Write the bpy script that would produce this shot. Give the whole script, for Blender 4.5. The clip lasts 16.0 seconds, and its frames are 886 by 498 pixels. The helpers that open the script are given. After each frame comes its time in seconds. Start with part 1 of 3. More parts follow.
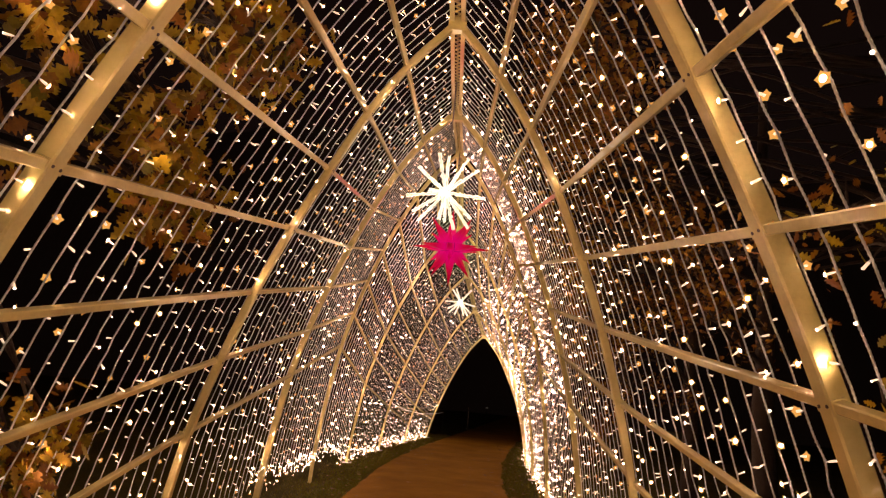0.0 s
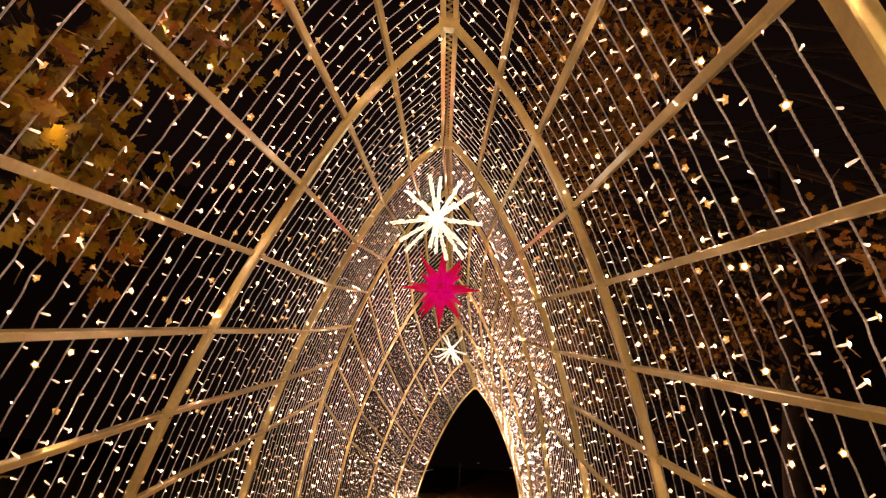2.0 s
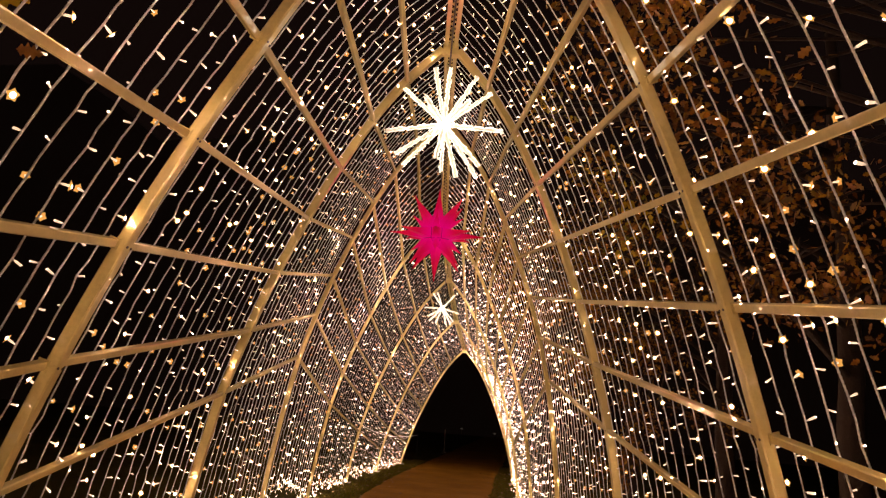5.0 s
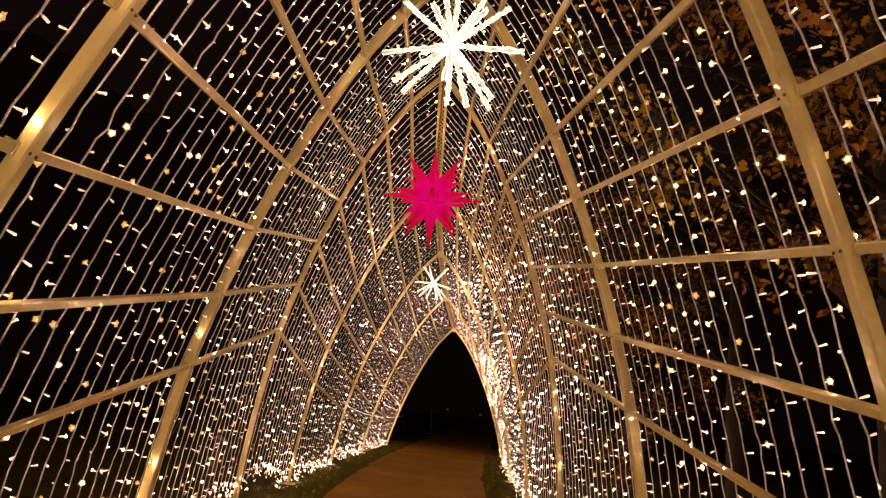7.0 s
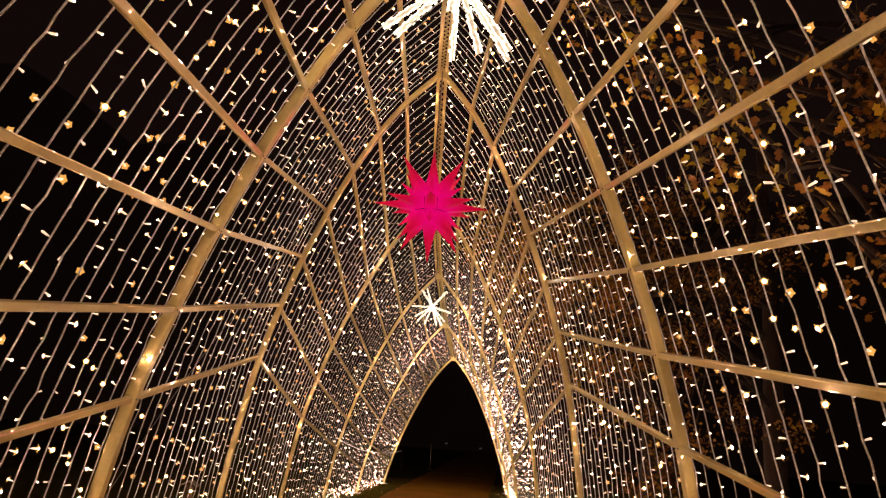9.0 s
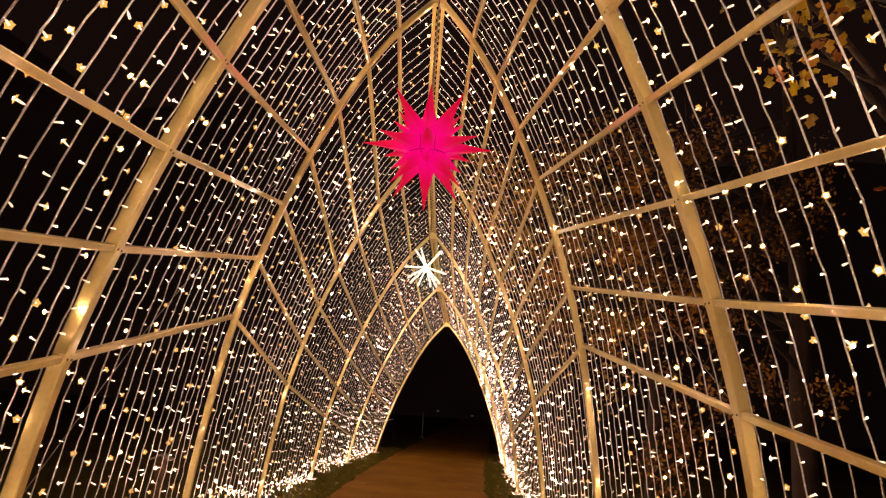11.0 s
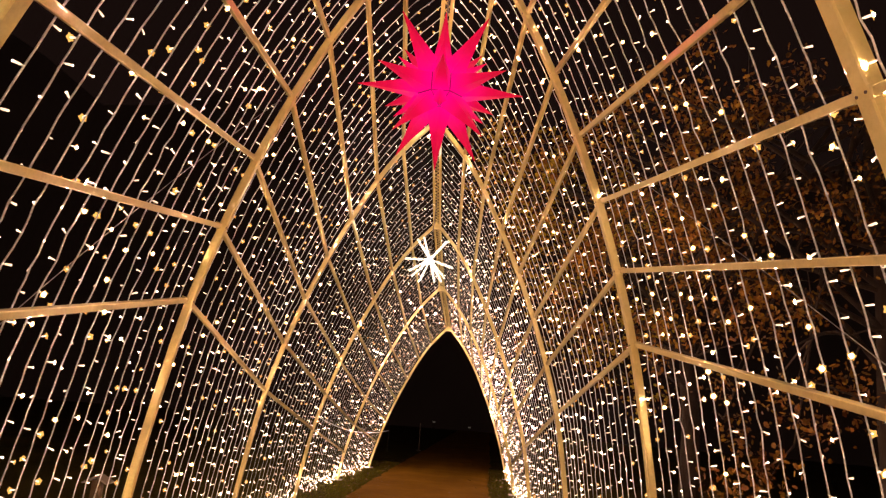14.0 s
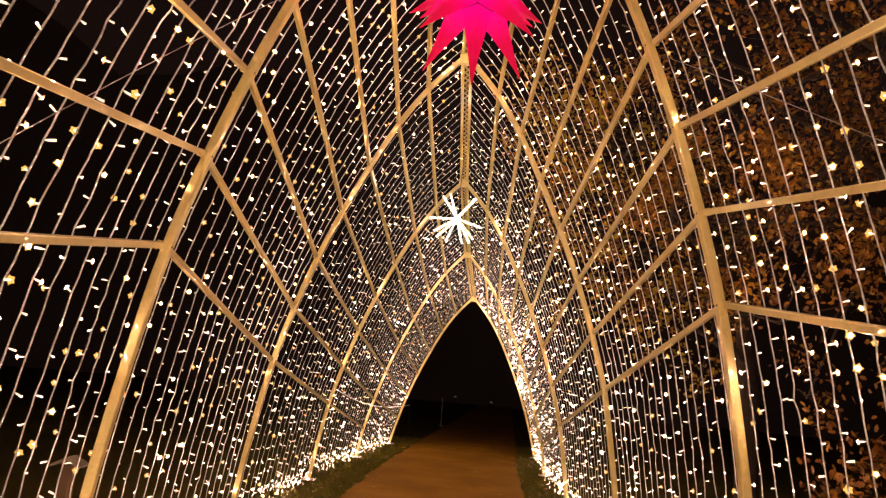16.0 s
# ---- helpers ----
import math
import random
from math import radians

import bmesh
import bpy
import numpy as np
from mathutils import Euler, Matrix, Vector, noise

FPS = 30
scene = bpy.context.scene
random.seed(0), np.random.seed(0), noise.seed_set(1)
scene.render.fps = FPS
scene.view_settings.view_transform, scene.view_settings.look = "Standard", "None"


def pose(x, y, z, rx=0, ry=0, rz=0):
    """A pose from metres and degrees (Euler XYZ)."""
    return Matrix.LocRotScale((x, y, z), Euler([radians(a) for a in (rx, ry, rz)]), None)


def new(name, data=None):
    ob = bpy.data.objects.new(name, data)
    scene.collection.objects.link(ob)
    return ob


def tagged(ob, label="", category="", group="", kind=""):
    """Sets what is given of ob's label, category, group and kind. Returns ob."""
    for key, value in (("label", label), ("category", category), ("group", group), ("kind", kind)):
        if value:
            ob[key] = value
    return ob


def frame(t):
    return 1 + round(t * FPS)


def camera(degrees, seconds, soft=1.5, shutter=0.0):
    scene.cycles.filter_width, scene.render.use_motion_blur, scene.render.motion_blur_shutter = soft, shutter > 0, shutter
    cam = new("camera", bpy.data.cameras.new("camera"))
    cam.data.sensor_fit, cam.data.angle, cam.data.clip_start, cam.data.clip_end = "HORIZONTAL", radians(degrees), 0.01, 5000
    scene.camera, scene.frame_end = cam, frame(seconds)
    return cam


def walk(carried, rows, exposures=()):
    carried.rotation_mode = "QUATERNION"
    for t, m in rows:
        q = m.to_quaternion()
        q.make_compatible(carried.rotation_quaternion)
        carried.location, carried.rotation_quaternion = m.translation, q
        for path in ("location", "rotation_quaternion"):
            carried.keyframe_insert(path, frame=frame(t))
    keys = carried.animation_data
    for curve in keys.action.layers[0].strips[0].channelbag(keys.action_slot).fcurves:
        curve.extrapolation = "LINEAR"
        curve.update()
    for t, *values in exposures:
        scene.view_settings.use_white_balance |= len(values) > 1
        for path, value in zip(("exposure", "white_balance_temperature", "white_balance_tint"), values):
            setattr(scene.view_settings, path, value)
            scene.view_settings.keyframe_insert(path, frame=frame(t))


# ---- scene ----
cam = camera(67.43, 16.0, soft=1.2)
PATH = [
    (0.0, 0.000, -0.002, 1.730, 101.98, -5.32, 0.19),
    (0.5, -0.016, 0.191, 1.723, 102.53, -5.88, 0.15),
    (1.0, -0.081, 0.419, 1.733, 103.93, -4.36, -1.98),
    (1.5, -0.092, 0.614, 1.726, 103.84, -3.90, -2.44),
    (2.0, -0.059, 0.870, 1.732, 106.51, -4.16, -0.75),
    (2.5, -0.057, 1.081, 1.719, 107.40, -4.69, -0.34),
    (3.0, -0.112, 1.333, 1.723, 107.88, -3.63, -0.92),
    (3.5, -0.135, 1.556, 1.714, 105.85, -3.99, -1.86),
    (4.0, -0.140, 1.830, 1.721, 106.04, -5.33, -0.81),
    (4.5, -0.152, 2.071, 1.718, 104.06, -5.53, -0.77),
    (5.0, -0.206, 2.308, 1.734, 103.82, -4.87, -2.32),
    (7.5, -0.296, 3.386, 1.689, 102.25, -5.41, -3.86),
    (8.0, -0.274, 3.637, 1.695, 104.16, -6.24, -3.89),
    (8.5, -0.259, 3.868, 1.694, 104.59, -6.84, -4.11),
    (9.0, -0.291, 4.152, 1.707, 105.09, -4.42, -3.84),
    (11.5, -0.326, 5.282, 1.675, 102.26, -4.03, -4.72),
    (12.0, -0.305, 5.556, 1.671, 102.67, -5.03, -4.03),
    (12.5, -0.299, 5.797, 1.667, 102.40, -6.08, -4.01),
    (13.0, -0.351, 6.054, 1.673, 103.61, -4.98, -6.27),
    (13.5, -0.362, 6.283, 1.671, 102.50, -5.12, -6.97),
    (14.0, -0.349, 6.556, 1.673, 103.45, -4.72, -5.13),
    (14.5, -0.352, 6.818, 1.654, 102.38, -5.50, -4.18),
    (15.0, -0.389, 7.108, 1.658, 101.64, -4.41, -5.05),
    (15.5, -0.399, 7.372, 1.644, 99.27, -4.53, -4.27),
    (16.0, -0.369, 7.644, 1.654, 101.21, -5.24, -3.45),
]
walk(cam, [(t, pose(x, y, z, rx, ry, rz)) for t, x, y, z, rx, ry, rz in PATH],
     exposures=[(0.0, 0.0), (4.0, 0.03), (9.0, 0.20), (12.0, 0.62), (16.0, 0.81)])

# ---- night sky; all real light comes from the strings and the stars ----
world = bpy.data.worlds.new("night")
world.use_nodes = True
world.node_tree.nodes["Background"].inputs[0].default_value = (0.38, 0.19, 0.15, 1)
world.node_tree.nodes["Background"].inputs[1].default_value = 0.012
scene.world = world
scene.view_settings.exposure = 0.0

# strong bulbs, picked at random, stand in for dots bright with glare
LED_HOT = 300.0       # radiance of the lens of a bulb with a strong LED
LED_TIP = 24.0        # and of the others
HOT_SHARE = (0.36, 0.18)   # in the bays that the path enters first, and in those past them
LED_BODY = 1.05       # glow of the clear sockets
WARM = (1.0, 0.54, 0.34)


# ---- materials ----
def material(name):
    m = bpy.data.materials.new(name)
    m.use_nodes = True
    return m, m.node_tree, m.node_tree.nodes["Principled BSDF"]


def noise_node(tree, scale, detail=4.0, rough=0.6, vector=None):
    n = tree.nodes.new("ShaderNodeTexNoise")
    n.inputs["Scale"].default_value, n.inputs["Detail"].default_value, n.inputs["Roughness"].default_value = scale, detail, rough
    if vector is None:
        vector = tree.nodes.new("ShaderNodeTexCoord").outputs["Object"]
    tree.links.new(vector, n.inputs["Vector"])
    return n


def ramp(tree, fac, stops):
    r = tree.nodes.new("ShaderNodeValToRGB")
    el = r.color_ramp.elements
    while len(el) < len(stops):
        el.new(0.5)
    for e, (p, c) in zip(el, stops):
        e.position, e.color = p, (*c, 1)
    tree.links.new(fac, r.inputs["Fac"])
    return r


def bump(tree, bsdf, height, strength, distance):
    b = tree.nodes.new("ShaderNodeBump")
    b.inputs["Strength"].default_value, b.inputs["Distance"].default_value = strength, distance
    tree.links.new(height, b.inputs["Height"])
    tree.links.new(b.outputs["Normal"], bsdf.inputs["Normal"])


def surface(name, scale_a, scale_b, stops, rough, bump_strength=0.2, bump_distance=0.004, metal=0.0):
    """A surface with broad stains and fine grain."""
    m, tree, bsdf = material(name)
    a, b = noise_node(tree, scale_a), noise_node(tree, scale_b, 6.0, 0.7)
    mix = tree.nodes.new("ShaderNodeMath")
    mix.operation = "MULTIPLY_ADD"
    tree.links.new(a.outputs["Fac"], mix.inputs[0])
    mix.inputs[1].default_value = 0.6
    sc = tree.nodes.new("ShaderNodeMath")
    sc.operation = "MULTIPLY"
    sc.inputs[1].default_value = 0.4
    tree.links.new(b.outputs["Fac"], sc.inputs[0])
    tree.links.new(sc.outputs[0], mix.inputs[2])
    r = ramp(tree, mix.outputs[0], stops)
    tree.links.new(r.outputs["Color"], bsdf.inputs["Base Color"])
    rr = ramp(tree, b.outputs["Fac"], [(0.3, (rough[0],) * 3), (0.7, (rough[1],) * 3)])
    tree.links.new(rr.outputs["Color"], bsdf.inputs["Roughness"])
    bsdf.inputs["Metallic"].default_value = metal
    bump(tree, bsdf, b.outputs["Fac"], bump_strength, bump_distance)
    return m


PAINT = [(0.30, (0.54, 0.475, 0.185)), (0.50, (0.76, 0.68, 0.27)), (0.68, (0.82, 0.745, 0.34))]
STEEL = surface("cream_painted_steel", 1.6, 30.0, PAINT, (0.30, 0.50), 0.10, 0.002)
STEEL_BAR = surface("cream_painted_bar", 1.6, 30.0, PAINT, (0.30, 0.50), 0.10, 0.002)


def gloss_coat(m, scale, depth):
    """An uneven clear lacquer that catches the lights as short glints."""
    tree, bsdf = m.node_tree, m.node_tree.nodes["Principled BSDF"]
    at = tree.nodes.new("ShaderNodeMapping")
    at.inputs["Scale"].default_value = scale
    tree.links.new(tree.nodes.new("ShaderNodeTexCoord").outputs["Object"], at.inputs["Vector"])
    n = noise_node(tree, 1.0, 2.0, 0.5, at.outputs["Vector"])
    b = tree.nodes.new("ShaderNodeBump")
    b.inputs["Strength"].default_value, b.inputs["Distance"].default_value = 1.0, depth
    tree.links.new(n.outputs["Fac"], b.inputs["Height"])
    tree.links.new(b.outputs["Normal"], bsdf.inputs["Coat Normal"])
    bsdf.inputs["Coat Weight"].default_value, bsdf.inputs["Coat Roughness"].default_value = 1.0, 0.025
    bsdf.inputs["Coat IOR"].default_value = 2.2


gloss_coat(STEEL, (17.0, 17.0, 17.0), 0.0012)
gloss_coat(STEEL_BAR, (26.0, 3.0, 26.0), 0.0009)   # drawn bars: ripples run along them
ZINC = surface("galvanised_plate", 6.0, 70.0, [(0.3, (0.35, 0.33, 0.30)), (0.7, (0.55, 0.53, 0.50))], (0.3, 0.5), 0.2, 0.001, 0.6)
BOLT = surface("dark_bolt", 20.0, 200.0, [(0.3, (0.05, 0.045, 0.04)), (0.7, (0.14, 0.12, 0.10))], (0.35, 0.6), 0.2, 0.0005, 0.7)
CABLE = surface("clear_twisted_cable", 3.0, 160.0, [(0.3, (0.86, 0.90, 0.92)), (0.7, (0.94, 0.97, 1.0))], (0.2, 0.4), 0.5, 0.001)
def clear(m, colour, amount):
    """Lets part of the light through."""
    tree, bsdf = m.node_tree, m.node_tree.nodes["Principled BSDF"]
    t = tree.nodes.new("ShaderNodeBsdfTranslucent")
    t.inputs["Color"].default_value = (*colour, 1)
    mx = tree.nodes.new("ShaderNodeMixShader")
    mx.inputs[0].default_value = amount
    tree.links.new(bsdf.outputs[0], mx.inputs[1])
    tree.links.new(t.outputs[0], mx.inputs[2])
    tree.links.new(mx.outputs[0], tree.nodes["Material Output"].inputs["Surface"])


clear(CABLE, (0.90, 0.95, 1.0), 0.35)
WIRE = surface("dark_wire", 3.0, 90.0, [(0.3, (0.10, 0.09, 0.08)), (0.7, (0.22, 0.20, 0.18))], (0.3, 0.5), 0.1, 0.0005)
PATH_MAT = surface("sandy_path", 0.9, 55.0, [(0.28, (0.16, 0.080, 0.007)), (0.5, (0.27, 0.138, 0.012)), (0.7, (0.38, 0.200, 0.022))], (0.75, 0.95), 0.7, 0.012)
SOIL = surface("dark_soil_and_turf", 0.7, 30.0, [(0.3, (0.045, 0.042, 0.010)), (0.55, (0.080, 0.070, 0.016)), (0.75, (0.12, 0.085, 0.026))], (0.85, 1.0), 0.9, 0.03)
BARK = surface("oak_bark", 4.0, 40.0, [(0.3, (0.014, 0.009, 0.006)), (0.7, (0.040, 0.027, 0.018))], (0.8, 0.95), 0.9, 0.02)
for earth in (PATH_MAT, SOIL):
    earth.node_tree.nodes["Principled BSDF"].inputs["Specular IOR Level"].default_value = 0.12
WOOD = surface("weathered_post_wood", 5.0, 60.0, [(0.3, (0.07, 0.042, 0.02)), (0.7, (0.13, 0.08, 0.04))], (0.6, 0.85), 0.5, 0.004)
SHEET = surface("pale_sheet_metal", 5.0, 60.0, [(0.3, (0.17, 0.145, 0.11)), (0.7, (0.25, 0.215, 0.165))], (0.4, 0.6), 0.1, 0.001)


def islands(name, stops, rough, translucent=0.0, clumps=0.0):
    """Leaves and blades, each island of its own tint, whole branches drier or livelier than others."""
    m, tree, bsdf = material(name)
    g = tree.nodes.new("ShaderNodeNewGeometry")
    r = ramp(tree, g.outputs["Random Per Island"], stops)
    n = noise_node(tree, 45.0)
    dark = tree.nodes.new("ShaderNodeMix")
    dark.data_type, dark.blend_type = "RGBA", "MULTIPLY"
    dark.inputs["Factor"].default_value = 0.5
    tree.links.new(r.outputs["Color"], dark.inputs[6])
    nr = ramp(tree, n.outputs["Fac"], [(0.35, (0.45, 0.40, 0.35)), (0.6, (1, 1, 1))])
    tree.links.new(nr.outputs["Color"], dark.inputs[7])
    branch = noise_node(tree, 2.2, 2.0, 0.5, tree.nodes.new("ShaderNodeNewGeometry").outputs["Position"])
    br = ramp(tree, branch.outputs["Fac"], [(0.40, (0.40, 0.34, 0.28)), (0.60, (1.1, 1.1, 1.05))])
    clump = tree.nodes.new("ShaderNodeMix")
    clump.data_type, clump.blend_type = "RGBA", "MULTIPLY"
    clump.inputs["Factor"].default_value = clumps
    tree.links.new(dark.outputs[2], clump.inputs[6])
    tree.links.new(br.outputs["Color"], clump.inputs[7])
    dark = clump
    tree.links.new(dark.outputs[2], bsdf.inputs["Base Color"])
    bsdf.inputs["Roughness"].default_value = rough
    if translucent:
        t = tree.nodes.new("ShaderNodeBsdfTranslucent")
        tree.links.new(dark.outputs[2], t.inputs["Color"])
        mx = tree.nodes.new("ShaderNodeMixShader")
        mx.inputs[0].default_value = translucent
        tree.links.new(bsdf.outputs[0], mx.inputs[1])
        tree.links.new(t.outputs[0], mx.inputs[2])
        tree.links.new(mx.outputs[0], tree.nodes["Material Output"].inputs["Surface"])
    return m


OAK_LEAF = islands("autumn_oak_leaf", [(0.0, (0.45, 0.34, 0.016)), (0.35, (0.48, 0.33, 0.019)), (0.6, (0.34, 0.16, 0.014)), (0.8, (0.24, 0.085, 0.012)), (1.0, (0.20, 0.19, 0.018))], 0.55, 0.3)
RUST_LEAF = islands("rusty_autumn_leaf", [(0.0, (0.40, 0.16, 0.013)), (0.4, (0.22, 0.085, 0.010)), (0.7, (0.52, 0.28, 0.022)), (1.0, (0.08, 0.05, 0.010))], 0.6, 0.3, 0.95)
GRASS = islands("autumn_grass", [(0.0, (0.115, 0.125, 0.008)), (0.5, (0.165, 0.165, 0.010)), (0.85, (0.17, 0.135, 0.014)), (1.0, (0.20, 0.12, 0.020))], 0.6, 0.4)
LITTER = islands("fallen_leaf", [(0.0, (0.22, 0.11, 0.03)), (0.5, (0.36, 0.22, 0.07)), (1.0, (0.15, 0.08, 0.03))], 0.7)


def glow(name, colour, strength, sampled=True):
    m, tree, bsdf = material(name)
    bsdf.inputs["Base Color"].default_value = (0.8, 0.78, 0.72, 1)
    bsdf.inputs["Roughness"].default_value = 0.25
    bsdf.inputs["Emission Color"].default_value = (*colour, 1)
    bsdf.inputs["Emission Strength"].default_value = strength
    if not sampled:
        m.cycles.emission_sampling = "NONE"
    return m


TIP = glow("warm_led_lens", WARM, LED_TIP)
HOT = glow("strong_warm_led_lens", WARM, LED_HOT)
# amber glow put round strong bulbs as the halo of their glare
GLARE = glow("amber_glare_star", (1.0, 0.45, 0.10), 0.85, False)
amber = GLARE.node_tree.nodes["Principled BSDF"]
amber.inputs["Base Color"].default_value = (0.012, 0.005, 0.001, 1)   # near-black and matt, so only the painted amber glare shows
amber.inputs["Specular IOR Level"].default_value, amber.inputs["Roughness"].default_value = 0.0, 1.0
SOCKET = glow("glowing_clear_socket", (1.0, 0.64, 0.42), LED_BODY, False)
ROD_LED = glow("white_led_row", (1.0, 0.86, 0.66), 1.6)
ROD_TUBE = glow("clear_led_rod", (1.0, 0.84, 0.60), 0.20, False)
ROD_HUB = glow("white_led_hub", (1.0, 0.88, 0.68), 5.0)
FAR_LAMP = glow("far_lamp", (1.0, 0.85, 0.7), 0.028)


def star_plastic():
    """Pink translucent plastic, brightest round the lamp inside."""
    m, tree, bsdf = material("pink_star_plastic")
    at = tree.nodes.new("ShaderNodeAttribute")
    at.attribute_name = "reach"
    c = ramp(tree, at.outputs["Fac"], [(0.0, (1.0, 0.001, 0.24)), (0.2, (0.92, 0.001, 0.15)), (0.45, (0.70, 0.002, 0.055)), (1.0, (0.42, 0.005, 0.018))])
    tree.links.new(c.outputs["Color"], bsdf.inputs["Emission Color"])
    bsdf.inputs["Emission Strength"].default_value = 0.56
    bsdf.inputs["Base Color"].default_value = (0.20, 0.001, 0.02, 1)
    bsdf.inputs["Roughness"].default_value = 0.6
    bsdf.inputs["Specular IOR Level"].default_value = 0.1
    return m


PINK = star_plastic()
PINK_SEAM = surface("dark_red_seam", 8.0, 60.0, [(0.3, (0.25, 0.0, 0.03)), (0.7, (0.35, 0.0, 0.05))], (0.4, 0.6), 0.1, 0.001)


# ---- mesh helpers ----
def mesh_of(name, verts, faces, mat, smooth=False):
    me = bpy.data.meshes.new(name)
    me.from_pydata([tuple(map(float, v)) for v in verts], [], faces)
    me.materials.append(mat)
    if smooth:
        me.polygons.foreach_set("use_smooth", [True] * len(me.polygons))
    me.update()
    return me


def thing(name, place, label, category, group="", turn=0.0, kind=""):
    ob = new(name)
    ob.empty_display_size = 0.2
    ob.matrix_world = pose(*place, 0, 0, turn)
    return tagged(ob, label, category, group, kind)


def part(name, data, parent, label=""):
    """data: verts, faces, material, in world metres. Links one mesh under a thing or a part."""
    verts, faces, mat, *smooth = data
    up, chain = parent, Matrix()
    while up is not None:
        chain = up.matrix_basis @ chain
        up = up.parent
    inv = np.array(chain.inverted())
    v = np.asarray(verts, float)
    v = v @ inv[:3, :3].T + inv[:3, 3]
    ob = new(name, mesh_of(name, v, faces, mat, bool(smooth and smooth[0])))
    ob.parent = parent
    if label:
        ob["label"] = label
    return ob


def join(*pieces):
    verts, faces, n = [], [], 0
    for v, f in pieces:
        verts.append(np.asarray(v, float))
        faces += [tuple(i + n for i in q) for q in f]
        n += len(v)
    return np.concatenate(verts), faces


def square_profile(a, b, r):
    """A chamfered rectangle, a by b."""
    a, b = a / 2, b / 2
    return [(a - r, -b), (a, -b + r), (a, b - r), (a - r, b), (-a + r, b), (-a, b - r), (-a, -b + r), (-a + r, -b)]


def round_profile(r, n=6):
    return [(r * math.cos(2 * math.pi * i / n), r * math.sin(2 * math.pi * i / n)) for i in range(n)]


def sweep(points, profile, side, caps=True):
    """A bar along points; side: the way that stays across the bar's bend (one vector, or one for each point)."""
    p = np.asarray(points, float)
    t = np.gradient(p, axis=0)
    t /= np.linalg.norm(t, axis=1)[:, None]
    s = np.broadcast_to(np.asarray(side, float), p.shape)
    n = np.cross(t, s)
    n /= np.linalg.norm(n, axis=1)[:, None]
    b = np.cross(n, t)
    prof = np.asarray(profile)
    m = len(prof)
    v = (p[:, None, :] + n[:, None, :] * prof[None, :, 0, None] + b[:, None, :] * prof[None, :, 1, None]).reshape(-1, 3)
    f = []
    for i in range(len(p) - 1):
        for j in range(m):
            k = (j + 1) % m
            f.append((i * m + j, i * m + k, i * m + m + k, i * m + m + j))
    if caps:
        f.append(tuple(range(m - 1, -1, -1)))
        f.append(tuple((len(p) - 1) * m + j for j in range(m)))
    return v, f


def box(centre, size, axes=None):
    c, s = np.asarray(centre, float), np.asarray(size, float) / 2
    e = np.eye(3) if axes is None else np.asarray(axes, float)
    v = [c + e[0] * s[0] * x + e[1] * s[1] * y + e[2] * s[2] * z for z in (-1, 1) for y in (-1, 1) for x in (-1, 1)]
    return np.array(v), [(0, 2, 3, 1), (4, 5, 7, 6), (0, 1, 5, 4), (2, 6, 7, 3), (0, 4, 6, 2), (1, 3, 7, 5)]


def unit(v):
    v = np.asarray(v, float)
    return v / np.linalg.norm(v)


# ---- the plan of the tunnel ----
# every rib is the same pointed curve, raised or lowered: half width and drop below the ridge at each purlin
CURVE_W = [0.0, 0.388, 0.687, 0.960, 1.205, 1.420, 1.600, 1.750, 1.850, 1.930, 1.985, 2.010]
CURVE_D = [0.0, 0.450, 0.911, 1.449, 1.998, 2.560, 3.128, 3.709, 4.310, 4.920, 5.520, 6.120]
# ribs along the walk: x and y of the middle, ridge height, turn in degrees
RIBS = [
    (-0.22, -1.00, 3.820, 0.0),
    (-0.203, 2.197, 4.350, 0.4),
    (-0.180, 5.312, 4.893, 0.3),
    (-0.184, 8.583, 5.440, 0.3),
    (-0.125, 11.745, 6.060, 0.4),
    (0.008, 14.881, 5.405, -1.8),
    (0.313, 18.070, 4.851, -4.6),
    (0.724, 21.271, 4.289, -6.0),
    (1.239, 24.481, 3.778, -7.0),
]
PURLINS = 7
PURLIN_OUT, STRING_OUT = 0.034, 0.066   # metres outside the curve
# size of the square tube of each rib and how far its middle lies outside the curve: heavy frames and lighter ones by turns
TUBES = [(0.056, 0.020) if i > 4 else (0.076, 0.043) if i % 2 else (0.060, 0.004) for i in range(len(RIBS))]
STRINGS = 18


def smooth_curve():
    """The rib's curve as a dense table by drop, rounded between the purlins."""
    k = np.linspace(0, len(CURVE_W) - 1, 111)
    i = np.arange(len(CURVE_W))

    def spline(values, x):
        v = np.asarray(values, float)
        m = np.gradient(v)
        j = np.minimum(x.astype(int), len(v) - 2)
        u = x - j
        return (2 * u**3 - 3 * u**2 + 1) * v[j] + (u**3 - 2 * u**2 + u) * m[j] + (-2 * u**3 + 3 * u**2) * v[j + 1] + (u**3 - u**2) * m[j + 1]

    return k, spline(CURVE_W, k), spline(CURVE_D, k)


TABLE_K, TABLE_W, TABLE_D = smooth_curve()


# how single legs stand off the common curve: outwards at the fifth purlin and more for each next one; upwards likewise
LEANS = {(2, 1): (-0.047, -0.025, -0.022, 0.0), (2, -1): (0.0, 0.008, 0.012, 0.006), (3, 1): (-0.008, -0.006, -0.008, -0.014),
         (4, 1): (-0.014, -0.008, -0.048, -0.009), (4, -1): (0.0, 0.0, -0.004, -0.022), (5, 1): (0.002, 0.010, 0.022, 0.0)}


